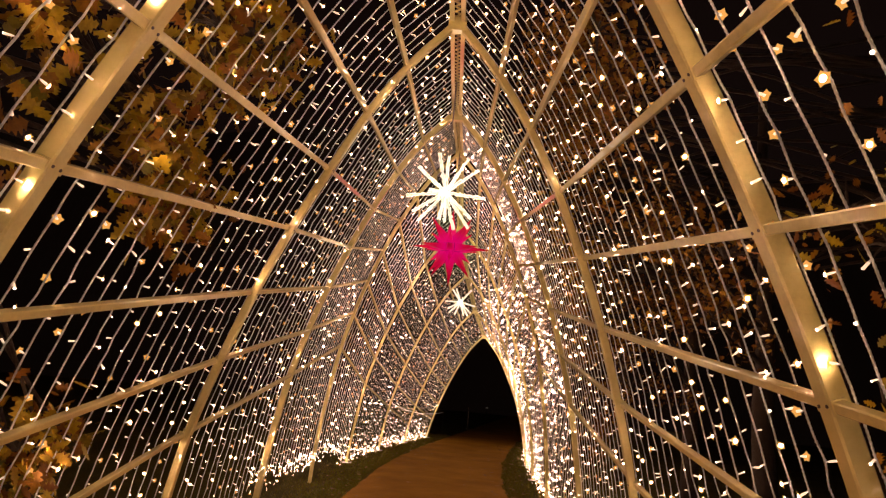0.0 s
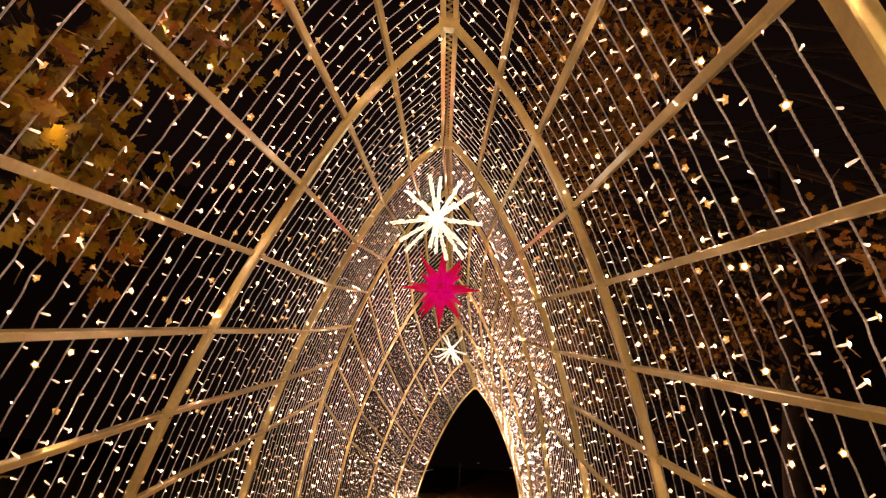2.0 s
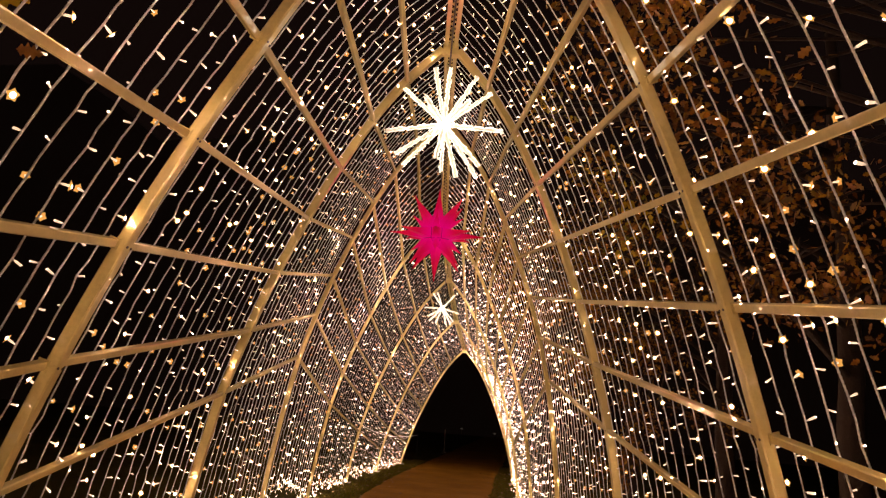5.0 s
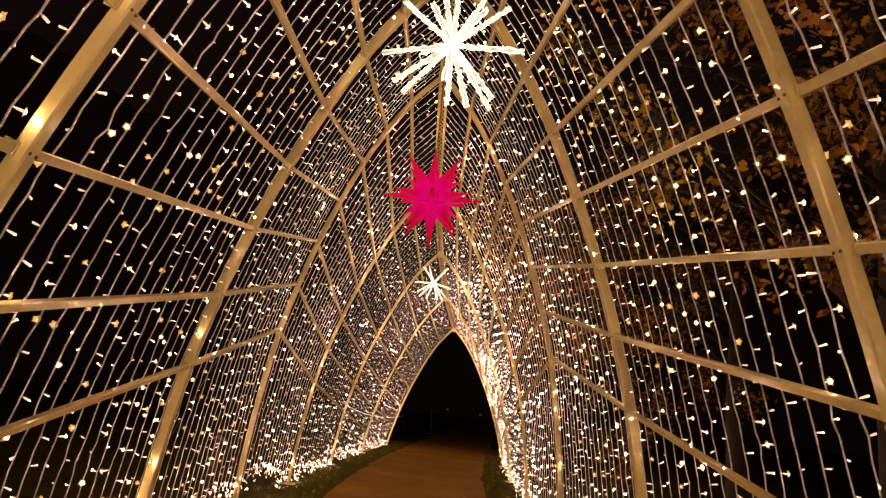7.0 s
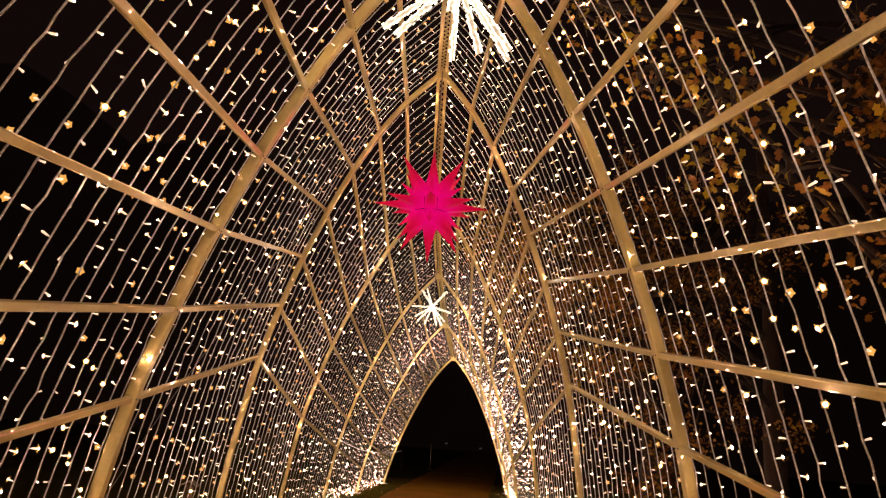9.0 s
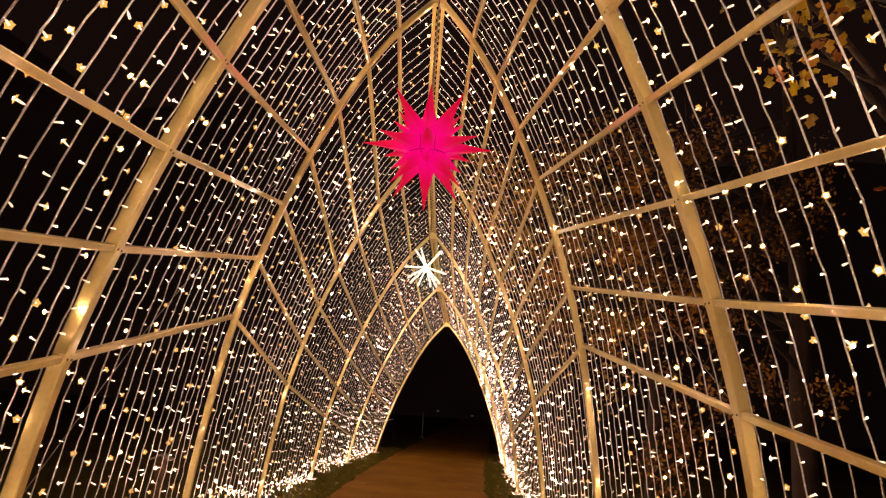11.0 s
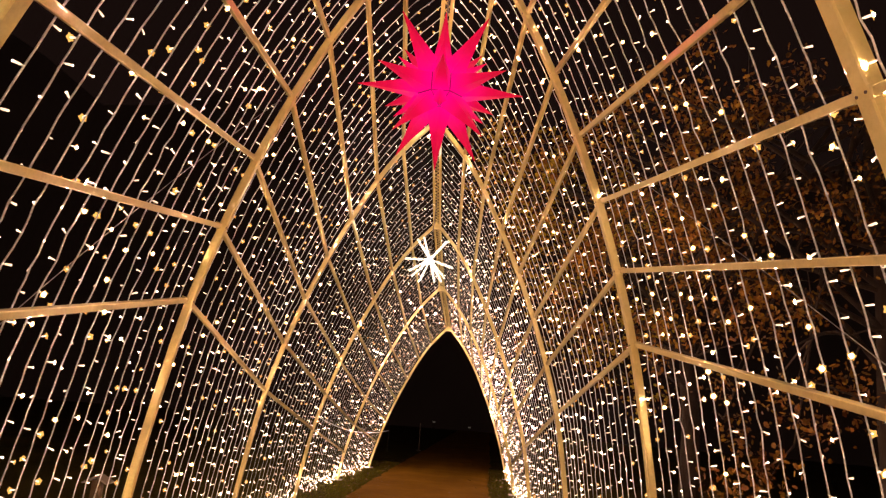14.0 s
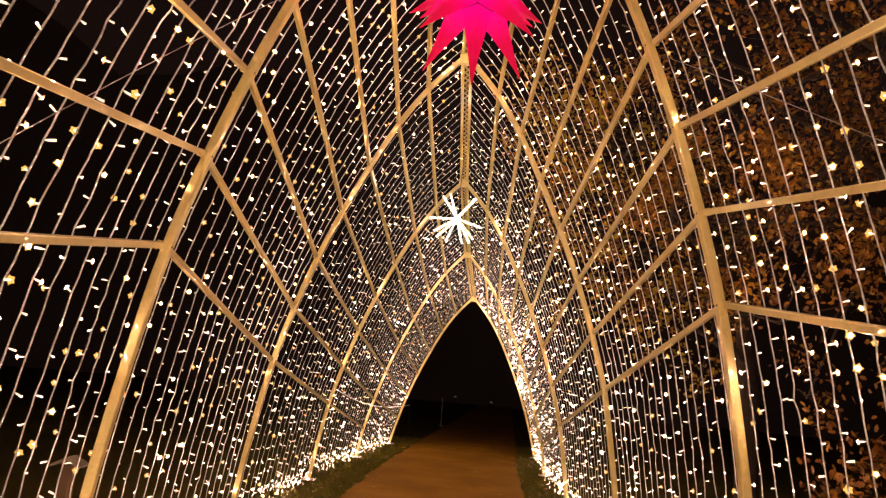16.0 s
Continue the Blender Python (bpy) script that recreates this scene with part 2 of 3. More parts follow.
def lean_of(at, k, side):
    i = min(int(at), len(RIBS) - 2)
    out = np.zeros(2)
    for j, share in ((i, 1 - at + i), (i + 1, at - i)):
        w, wk, z, zk = LEANS.get((j, side), (0, 0, 0, 0))
        step = min(max(k - 5, -2), 2)
        out += share * min(1, k / 3) * np.array([w + wk * step, z + zk * step])
    return out


def section(at):
    """Middle, ridge height and turn of the tunnel at rib number at (fractions lie between ribs)."""
    i = min(int(at), len(RIBS) - 2)
    u = at - i
    a, b = np.array(RIBS[i]), np.array(RIBS[i + 1])
    return a + (b - a) * u


def on_shell(at, k, side, out=0.0):
    """A point of the shell: at along the tunnel, k purlins down from the ridge, side -1 left or 1 right, pushed outwards."""
    x, y, top, turn = section(at)
    w = np.interp(k, TABLE_K, TABLE_W)
    d = np.interp(k, TABLE_K, TABLE_D)
    e = 0.05
    dw = np.interp(min(k + e, 11), TABLE_K, TABLE_W) - np.interp(max(k - e, 0), TABLE_K, TABLE_W)
    dd = np.interp(min(k + e, 11), TABLE_K, TABLE_D) - np.interp(max(k - e, 0), TABLE_K, TABLE_D)
    h = math.hypot(dw, dd)
    more_w, more_z = lean_of(at, k, side)
    w, z = w + more_w + out * dd / h, top - d + more_z + out * dw / h
    c, s = math.cos(radians(turn)), math.sin(radians(turn))
    return np.array([x + side * w * c, y + side * w * s, z])


def k_at_height(at, z):
    top = section(at)[2]
    return float(np.interp(top - z, TABLE_D, TABLE_K))


def cross(at):
    """The way across and along the tunnel at a rib."""
    a = radians(section(at)[3])
    return np.array([math.cos(a), math.sin(a), 0]), np.array([-math.sin(a), math.cos(a), 0])


rng = np.random.default_rng(7)

# ---- ground, path ----
AXIS_Y = np.array([r[1] for r in RIBS])
AXIS_X = np.array([r[0] for r in RIBS])


def axis(y):
    if y > AXIS_Y[-1]:
        return AXIS_X[-1] + (y - AXIS_Y[-1]) * 0.16
    return float(np.interp(y, AXIS_Y, AXIS_X))


def ground_sheet():
    xs = np.concatenate([[-300, -120, -50, -20, -10], np.linspace(-6, 6, 41), [10, 20, 50, 120, 300]])
    ys = np.concatenate([[-300, -100, -40, -15, -8], np.linspace(-5, 32, 120), [38, 50, 80, 150, 300]])
    v = []
    for y in ys:
        for x in xs:
            off = abs(x - axis(min(max(y, -5), 60)) - 0.15)
            z = 0.0
            if off > 1.55:
                z = 0.012 * min(1, (off - 1.55) / 0.3) + 0.015 * noise.noise((x * 0.9, y * 0.9, 0))
            v.append((x, y, z - 0.012))
    n = len(xs)
    f = [(j * n + i, j * n + i + 1, (j + 1) * n + i + 1, (j + 1) * n + i) for j in range(len(ys) - 1) for i in range(n - 1)]
    return tagged(new("ground", mesh_of("ground", v, f, SOIL, True)), "dark damp lawn and soil under the night sky", "ground", kind="structure")


def path_sheet():
    ys = np.concatenate([[-60, -30, -15], np.linspace(-8, 34, 170), [40, 55, 80, 110]])
    v, f = [], []
    cols = 13
    for j, y in enumerate(ys):
        left = axis(y) - 1.34 + 0.07 * noise.noise((0.0, y * 1.1, 3.0)) + 0.03 * noise.noise((5.0, y * 5, 3.0))
        right = axis(y) + 1.44 + 0.07 * noise.noise((9.0, y * 1.1, 3.0)) + 0.03 * noise.noise((7.0, y * 5, 3.0))
        for i in range(cols):
            u = i / (cols - 1)
            x = left + (right - left) * u
            edge = min(u, 1 - u)
            z = 0.004 + 0.02 * min(1, edge / 0.2) + 0.006 * noise.noise((x * 2, y * 2, 1.0))
            v.append((x, y, z if 0 < i < cols - 1 else -0.02))
    for j in range(len(ys) - 1):
        for i in range(cols - 1):
            f.append((j * cols + i, j * cols + i + 1, (j + 1) * cols + i + 1, (j + 1) * cols + i))
    return tagged(new("path", mesh_of("path", v, f, PATH_MAT, True)), "brown compacted sandy footpath lit by warm lights", "path", kind="structure")


ground_sheet()
path_sheet()


# ---- ribs ----
def build_rib(i):
    x, y, top, turn = RIBS[i]
    rib = thing("arch_rib", (x, y, 0), "cream-painted square steel tube pointed arch standing over the path", "arch", "ribs of the light tunnel", turn)
    across, along = cross(i)
    size, rafter_out = TUBES[i]
    foot = k_at_height(i, 0.012)
    for side in (-1, 1):
        ks = np.linspace(0.13, foot, 40)
        pts = [on_shell(i, k, side, rafter_out) for k in ks]
        part("rafter", (*sweep(pts, square_profile(size, size, 0.007), along), STEEL), rib)
        base = on_shell(i, foot, side, rafter_out)
        plate = part("base_plate", (*box(base + np.array([0, 0, 0.006]), (0.20, 0.20, 0.012), (across, along, (0, 0, 1))), ZINC), rib, "flat galvanised base plate")
        for a in (-0.075, 0.075):
            for b in (-0.075, 0.075):
                c = base + across * a + along * b
                part("anchor_bolt", (*sweep([c + np.array([0, 0, 0.012]), c + np.array([0, 0, 0.026])], round_profile(0.011), (1, 0, 0)), BOLT), plate)
        # screws beside each purlin, on the inner face and on the face towards the walker
        for k in range(1, PURLINS + 1):
            if top - CURVE_D[k] < 0.15:
                continue
            p = on_shell(i, k, side, rafter_out)
            inward = unit(on_shell(i, k, side, -1.0) - p)
            for sgn in (-1, 1):
                c = p + along * size * 0.3 * sgn + inward * (size / 2 - 0.002)
                part("screw", (*sweep([c, c + inward * 0.006], round_profile(0.0065), along), BOLT), rib)
    # gusset at the ridge
    apex = np.array([x, y, top + 0.03])
    part("ridge_plate", (*box(apex + np.array([0, 0, -0.05]), (0.16, 0.075, 0.13), (across, along, (0, 0, 1))), STEEL), rib)


for i in range(len(RIBS)):
    build_rib(i)


# ---- purlins and the double ridge beam ----
def build_purlin(i, k, side):
    _, along = cross(i)
    a, b = on_shell(i, k, side, PURLIN_OUT), on_shell(i + 1, k, side, PURLIN_OUT)
    d = unit(b - a)
    a, b = a + d * (TUBES[i][0] / 2 + 0.002), b - d * (TUBES[i + 1][0] / 2 + 0.002)
    mid = (a + b) / 2
    out = unit(on_shell(i + 0.5, k, side, 1.0) - on_shell(i + 0.5, k, side))
    bar = thing("purlin", tuple(mid), "cream-painted square steel bar bolted between two arches", "beam", "purlins of the light tunnel")
    pts = [a + (b - a) * u for u in np.linspace(0, 1, 9)]
    part("tube", (*sweep(pts, square_profile(0.040, 0.040, 0.005), out), STEEL_BAR), bar)
    for end, sgn in ((a, 1), (b, -1)):
        c = end + d * 0.004 * sgn
        part("end_plate", (*box(c, (0.008, 0.052, 0.052), (d, out, np.cross(d, out))), STEEL_BAR), bar)


for i in range(len(RIBS) - 1):
    for k in range(1, PURLINS + 1):
        if min(RIBS[i][2], RIBS[i + 1][2]) - CURVE_D[k] < 0.2:
            continue
        for side in (-1, 1):
            build_purlin(i, k, side)


def build_ridge(i):
    a, b = np.array(RIBS[i][:3]) + np.array([0, 0, 0.04]), np.array(RIBS[i + 1][:3]) + np.array([0, 0, 0.04])
    d = unit(b - a)
    across = unit(np.cross(d, (0, 0, 1)))
    up = np.cross(across, d)
    ridge = thing("ridge_beam", tuple((a + b) / 2), "twin cream steel ridge bars with a zigzag lattice between", "beam", "ridge of the light tunnel")
    for sgn in (-1, 1):
        p, q = a + d * 0.04 + across * 0.048 * sgn - up * 0.015, b - d * 0.04 + across * 0.048 * sgn - up * 0.015
        part("tube", (*sweep([p + (q - p) * u for u in np.linspace(0, 1, 7)], square_profile(0.044, 0.044, 0.005), up), STEEL), ridge)
    length = float(np.linalg.norm(b - a))
    lattice = []
    for n, s in enumerate(np.arange(0.1, length - 0.05, 0.055)):
        way = unit(across * 0.052 + d * (0.055 if n % 2 else -0.055))
        lattice.append(box(a + d * s - up * 0.004, (0.074, 0.010, 0.010), (way, np.cross(up, way), up)))
    part("lattice", (*join(*lattice), STEEL_BAR), ridge, "zigzag lattice of thin steel rod")
    pts = [a + d * s + across * 0.008 * math.sin(s * 37) + up * 0.02 for s in np.arange(0.05, length, 0.05)]
    part("feed_cable", (*sweep(pts, round_profile(0.012), up), WIRE, True), ridge, "dark feed cable")


for i in range(len(RIBS) - 1):
    build_ridge(i)


# ---- curtains of light strings ----
def perpendicular(t):
    s = np.cross(t, rng.normal(size=(len(t), 3)))
    return s / np.linalg.norm(s, axis=1)[:, None]


def string_path(at, side):
    """The cable of one string, from the ridge over the purlins to just above the ground, with a bulb every 15 cm or so."""
    low = 0.06 + 0.16 * rng.random() ** 2 + (float(np.interp(at, [2.5, 2.9, 4.45, 4.85], [0.0, 0.32, 0.36, 0.0])) if side < 0 else 0.0)
    end = k_at_height(at, low)
    ks = np.linspace(0.05, end, 160)
    line = np.array([on_shell(at, k, side, STRING_OUT) for k in ks])
    along_len = np.concatenate([[0], np.cumsum(np.linalg.norm(np.diff(line, axis=0), axis=1))])
    total = along_len[-1]
    gaps = rng.normal(0.153, 0.016, int(total / 0.153) + 6)
    stops = np.cumsum(np.clip(gaps, 0.10, 0.21)) - rng.random() * 0.12
    stops = stops[(stops > 0.01) & (stops < total - 0.01)]
    s = np.sort(np.concatenate([[0.0], stops, (stops[:-1] + stops[1:]) / 2, [total]]))
    pts = np.stack([np.interp(s, along_len, line[:, c]) for c in range(3)], 1)
    t = np.gradient(pts, axis=0)
    t /= np.linalg.norm(t, axis=1)[:, None]
    here = np.searchsorted(s, stops)
    wobble = np.full(len(pts), 0.002)
    wobble[here] = 0.0045
    pts = pts + perpendicular(t) * (rng.normal(0, 1, len(pts)) * wobble)[:, None]
    drift = np.interp(s, np.linspace(0, total, 8), rng.normal(0, 0.005, 8))
    pts = pts + cross(at)[1] * drift[:, None]
    # the spare tail of the string lies bunched at its lower end
    extra = 5
    tail = pts[-1] + rng.normal(0, 1, (extra, 3)) * np.array([0.05, 0.06, 0.05])
    tail[:, 2] = np.clip(tail[:, 2], 0.03, None)
    return pts, np.concatenate([pts[here], tail]), np.concatenate([t[here], perpendicular(np.tile(t[-1], (extra, 1)))])


def twisted(pts):
    """Two strands wound round each other, drawn as one slim oval that turns as it runs."""
    seg = np.linalg.norm(np.diff(pts, axis=0), axis=1)
    s = np.concatenate([[0], np.cumsum(seg)])
    q = np.arange(0, s[-1], 0.0085)
    p = np.stack([np.interp(q, s, pts[:, c]) for c in range(3)], 1)
    t = np.gradient(p, axis=0)
    t /= np.linalg.norm(t, axis=1)[:, None]
    n = np.cross(t, (0.1, 0.95, 0.2))
    n /= np.linalg.norm(n, axis=1)[:, None]
    b = np.cross(t, n)
    turn = q / 0.034 * 2 * math.pi
    ang = np.arange(6) * math.pi / 3
    ca, sa = np.cos(ang) * 0.0055, np.sin(ang) * 0.0029
    c, d = np.cos(turn)[:, None], np.sin(turn)[:, None]
    x, y = ca[None] * c - sa[None] * d, ca[None] * d + sa[None] * c
    v = (p[:, None, :] + n[:, None, :] * x[..., None] + b[:, None, :] * y[..., None]).reshape(-1, 3)
    f = [(i * 6 + j, i * 6 + (j + 1) % 6, i * 6 + 6 + (j + 1) % 6, i * 6 + 6 + j) for i in range(len(p) - 1) for j in range(6)]
    return v, f


def bulb_shape(rim_glare, lens, dome, sides, rays):
    """One bulb along x: a clear stepped socket with a lip, and the LED's low lens in its mouth. A strong bulb's lip is
    spread into a star of painted glare.
    """
    ang = np.arange(sides) * 2 * math.pi / sides
    ring = np.stack([np.zeros(sides), np.cos(ang), np.sin(ang)], 1)
    star = ring * np.where(np.arange(sides) % 2, 1 - rays, 1 + rays)[:, None]
    levels = [(0.0, 0.0028), (0.010, 0.0032), (0.013, 0.0044), (0.036, 0.0050), (0.039, rim_glare), (0.0405, lens), (0.0405 + dome, lens * 0.6)]
    v = np.concatenate([(star if l == 4 else ring) * r + np.array([x, 0, 0]) for l, (x, r) in enumerate(levels)])
    f = [(l * sides + j, l * sides + (j + 1) % sides, (l + 1) * sides + (j + 1) % sides, (l + 1) * sides + j) for l in range(6) for j in range(sides)]
    f.append(tuple(6 * sides + j for j in range(sides)))
    return v, f, [3] * (2 * sides) + [0] * sides + [1] * (2 * sides) + [2] * (sides + 1)


# the strong bulb's lens and lip are enlarged to draw its glare
BULB_SHAPES = [bulb_shape(0.0058, 0.0046, 0.0012, 6, 0.0), bulb_shape(0.0185, 0.0088, 0.0046, 10, 0.18)]   # ordinary, strong
BULB_MATS = [(SOCKET, SOCKET, TIP, CABLE), (SOCKET, GLARE, HOT, CABLE)]


def dress(me, strong, count=1):
    me.materials.clear()
    for m in BULB_MATS[strong]:
        me.materials.append(m)
    me.polygons.foreach_set("material_index", BULB_SHAPES[strong][2] * count)


BULB_MESH = []
for strong in (0, 1):
    BULB_MESH.append(mesh_of("bulb", *BULB_SHAPES[strong][:2], SOCKET))
    dress(BULB_MESH[-1], strong)


def bulb_axes(t, side, lean_by=0.5):
    n = len(t)
    lean = np.array([0.5, -0.75 * side, 0.15]) * lean_by
    u = perpendicular(t) + lean
    u = u - t * np.sum(u * t, 1)[:, None]
    u /= np.linalg.norm(u, axis=1)[:, None]
    u = u + t * rng.normal(0.0, 0.25, n)[:, None]
    u /= np.linalg.norm(u, axis=1)[:, None]
    a = perpendicular(u)
    return u, a, np.cross(u, a), rng.normal(0.92, 0.1, n)


def joined_bulbs(place, u, a, b, size, strong, parent):
    axes = np.stack([u, a, b], 1) * size[:, None, None]
    shape, faces, _ = BULB_SHAPES[strong]
    v = (place[:, None, :] + np.einsum("vk,nkc->nvc", shape, axes)).reshape(-1, 3)
    m = len(shape)
    f = [tuple(q * m + j for j in face) for q in range(len(place)) for face in faces]
    ob = part("far_bulb", (v, f, SOCKET), parent)
    dress(ob.data, strong, len(place))
    tagged(ob, "small warm white LED bulbs in clear sockets", kind="stuff")


def build_curtain(i, side):
    base = on_shell(i + 0.5, k_at_height(i + 0.5, 0.0), side)
    curtain = thing("light_curtain", tuple(base), "curtain of warm white LED strings hung over the frame", "light curtain", "light curtains of the tunnel")
    home = np.array(base)
    for j in range(STRINGS):
        at = i + (j + 0.5 + rng.normal(0, 0.05)) / STRINGS
        pts, place, t = string_path(at, side)
        shape = twisted(pts) if i < 5 else sweep(pts, round_profile(0.0023, 5), cross(at)[1])
        cable = part("light_string", (*shape, CABLE, True), curtain)
        u, a, b, size = bulb_axes(t, side, -0.9 if i == 0 and side > 0 else 0.5)
        size = size * (1.16 if i > 4 else 1.0)
        # bulbs at hand height in the bays that the walk passes are single parts
        hot = rng.random(len(place)) < HOT_SHARE[i > 4]
        single = (np.abs(place[:, 2] - 2.0) < 1.25) if 0 < i < 5 else np.zeros(len(place), bool)
        for q in np.flatnonzero(single):
            bulb = new("bulb", BULB_MESH[int(hot[q])])
            bulb.parent = cable
            m = Matrix.Identity(4)
            for c in range(3):
                m[c][0], m[c][1], m[c][2], m[c][3] = u[q][c] * size[q], a[q][c] * size[q], b[q][c] * size[q], place[q][c] - home[c]
            bulb.matrix_basis = m
        for strong in (0, 1):
            rest = ~single & (hot == bool(strong))
            if rest.any():
                joined_bulbs(place[rest], u[rest], a[rest], b[rest], size[rest], strong, cable)


for i in range(len(RIBS) - 1):
    for side in (-1, 1):
        build_curtain(i, side)


# ---- stars hung from the ridge ----
def ridge_height(y):
    return float(np.interp(y, AXIS_Y, [r[2] for r in RIBS]))


def star_directions():
    out = []
    for x in (-1, 0, 1):
        for y in (-1, 0, 1):
            for z in (-1, 0, 1):
                n = abs(x) + abs(y) + abs(z)
                if n:
                    out.append((unit((x, y, z)), n))
    return out


def hanger(star, c, y):
    top = np.array([axis(y), y, ridge_height(y) - 0.04])
    pts = [c + (top - c) * u for u in np.linspace(0, 1, 6)]
    part("hanging_cable", (*sweep(pts, round_profile(0.007), (0, 1, 0)), WIRE, True), star, "thin dark hanging cable")


def pink_star(c, radius, turn):
    """A folded star: eighteen long square spikes and eight short three-sided ones on a many-sided body."""
    star = thing("folded_star", tuple(c), "glowing magenta pink many-pointed plastic star hung from the ridge", "star lamp")
    m = np.array(pose(0, 0, 0, *turn).to_3x3())
    core, edge = radius * 0.255, radius * 0.212
    for d0, n in star_directions():
        if n == 3:
            ref, sides, r0, reach, dist0 = np.array([d0[1], d0[2], d0[0]]) * np.array([1, -1, 0]) + np.array([0.1, 0, 0]), 3, edge * 0.56, radius * 0.66, core * 1.05
        else:
            ref = np.array([0, 0, 1.0]) if d0[2] == 0 else (np.array([0, 1.0, 0]) if d0[1] == 0 else np.array([1.0, 0, 0]))
            sides, r0, reach, dist0 = 4, edge * 0.707, radius, core
        a0 = unit(np.cross(d0, ref))
        b0 = np.cross(d0, a0)
        d, a, b = m @ d0, m @ a0, m @ b0
        levels = [(dist0 * 0.97, r0), (dist0, r0 * 0.99), (dist0 + (reach - dist0) * 0.30, r0 * 0.66), (dist0 + (reach - dist0) * 0.65, r0 * 0.31), (reach, 0.003)]
        v, val = [], []
        for dist, r in levels:
            for j in range(sides):
                w = 2 * math.pi * (j + 0.5) / sides
                v.append(c + d * dist + (a * math.cos(w) + b * math.sin(w)) * r)
                val.append(max(0.0, (dist - core) / (radius - core)))
        f = [(l * sides + j, l * sides + (j + 1) % sides, (l + 1) * sides + (j + 1) % sides, (l + 1) * sides + j) for l in range(4) for j in range(sides)]
        f.append(tuple(4 * sides + j for j in range(sides)))
        spike = part("spike", (v, f, PINK), star)
        spike.data.attributes.new("reach", "FLOAT", "POINT").data.foreach_set("value", val)
        if n != 3 and d[2] < 0.1:
            ring = [v[sides + j % sides] + d * 0.004 for j in range(sides + 1)]
            part("seam", (*join(*[sweep([ring[j], ring[j + 1]], round_profile(0.0032, 4), d) for j in range(sides)]), PINK_SEAM), spike, "dark red fold line")
    bm = bmesh.new()
    bmesh.ops.create_icosphere(bm, subdivisions=2, radius=core * 0.99, matrix=Matrix.Translation(tuple(c)))
    v = [tuple(q.co) for q in bm.verts]
    f = [tuple(q.index for q in p.verts) for p in bm.faces]
    bm.free()
    body = part("body", (v, f, PINK), star)
    body.data.attributes.new("reach", "FLOAT", "POINT").data.foreach_set("value", [0.0] * len(v))
    hanger(star, np.array(c), c[1])


def rod_star(c, radius, rods, turn):
    """rods: across, up and away parts of each rod's direction, before the turn."""
    star = thing("rod_star", tuple(c), "brilliant white star of radiating LED rods hung from the ridge", "star lamp", "white rod stars")
    m = np.array(pose(0, 0, 0, *turn).to_3x3())
    c = np.array(c)
    for x, up, away in rods:
        d = m @ unit((x, away, up))
        reach = radius * (0.95 + 0.1 * rng.random())
        a = unit(np.cross(d, (0.0, 1.0, 0.25)) + rng.normal(0, 0.25, 3))
        a = unit(a - d * (a @ d))
        b = np.cross(d, a)
        rod = part("rod", (*sweep([c + d * s for s in (0.05, reach * 0.5, reach)], square_profile(0.005, 0.020, 0.001), a), ROD_TUBE), star)
        for e in (-1, 1):
            beads = [box(c + d * s + a * (0.0110 + rng.normal(0, 0.003)) * e + b * rng.normal(0, 0.003), (0.0135, 0.009 * rng.uniform(0.6, 1.4), 0.009), (d, a, b)) for s in np.arange(0.05, reach, 0.0170)]
            strip = part("led_strip", (*join(*beads), ROD_LED), rod)
            tagged(strip, "row of tiny white LEDs", kind="stuff")
    bm = bmesh.new()
    bmesh.ops.create_icosphere(bm, subdivisions=2, radius=0.050, matrix=Matrix.Translation(tuple(c)))
    v = [tuple(q.co) for q in bm.verts]
    f = [tuple(q.index for q in p.verts) for p in bm.faces]
    bm.free()
    part("hub", (v, f, ROD_HUB), star, "blazing white hub")
    hanger(star, c, c[1])


NEAR_RODS = [(-0.24, 0.95, 0.2), (0, 0.9, -0.3), (0.48, 0.84, 0.2), (0.77, 0.62, 0.1), (0.36, 0.45, -0.82), (-0.35, 0.41, -0.84), (-0.75, 0.55, 0.35), (-0.93, -0.2, 0.3),
             (-0.77, -0.58, 0.25), (-0.61, -0.72, -0.3), (-0.1, -0.49, -0.87), (0.05, -0.85, 0.5), (0.28, -0.83, -0.45), (0.69, -0.64, 0.3), (0.62, -0.8, -0.1), (0.9, 0, -0.4), (0.2, 0.2, 0.95), (-0.4, -0.1, 0.9)]
FAR_RODS = [(-0.62, 0.86, 0.1), (-0.33, 0.93, -0.3), (0.70, 0.86, 0.1), (0.60, 0.80, -0.4), (0.90, -0.25, 0.3), (-0.95, -0.04, 0.2), (-0.85, -0.55, 0.2), (-0.72, -0.76, -0.3),
            (-0.36, -0.95, 0.1), (0.28, -0.95, 0.1), (0.74, -0.80, 0.2), (0.56, -0.90, -0.3), (0.1, -0.2, -0.95), (-0.2, 0.3, 0.9)]
rod_star((-0.19, 6.92, 3.82), 0.445, NEAR_RODS, (25, 0, 2))
pink_star(np.array((-0.13, 11.56, 4.205)), 0.68, (3, -4, 42))
rod_star((0.19, 17.07, 3.986), 0.40, FAR_RODS, (14, 0, -3))


# ---- trees outside the tunnel ----
def leaf_outline(lobes, width, steps):
    """A leaf with rounded lobes, one long: right half then left half."""
    half = []
    for i in range(steps + 1):
        u = i / steps
        w = math.sin(math.pi * (0.10 + 0.86 * u) ** 0.85) * width * (0.72 - 0.28 * math.cos(2 * math.pi * lobes * u + 0.4))
        half.append((max(w, 0.015), 0.08 + 0.92 * u))
    return [(0.0, 0.0)] + half + [(0.0, 1.02)] + [(-x, y) for x, y in reversed(half)]


OAK = np.array(leaf_outline(4, 0.37, 20))
OAK_FAR = np.array(leaf_outline(3, 0.37, 9))
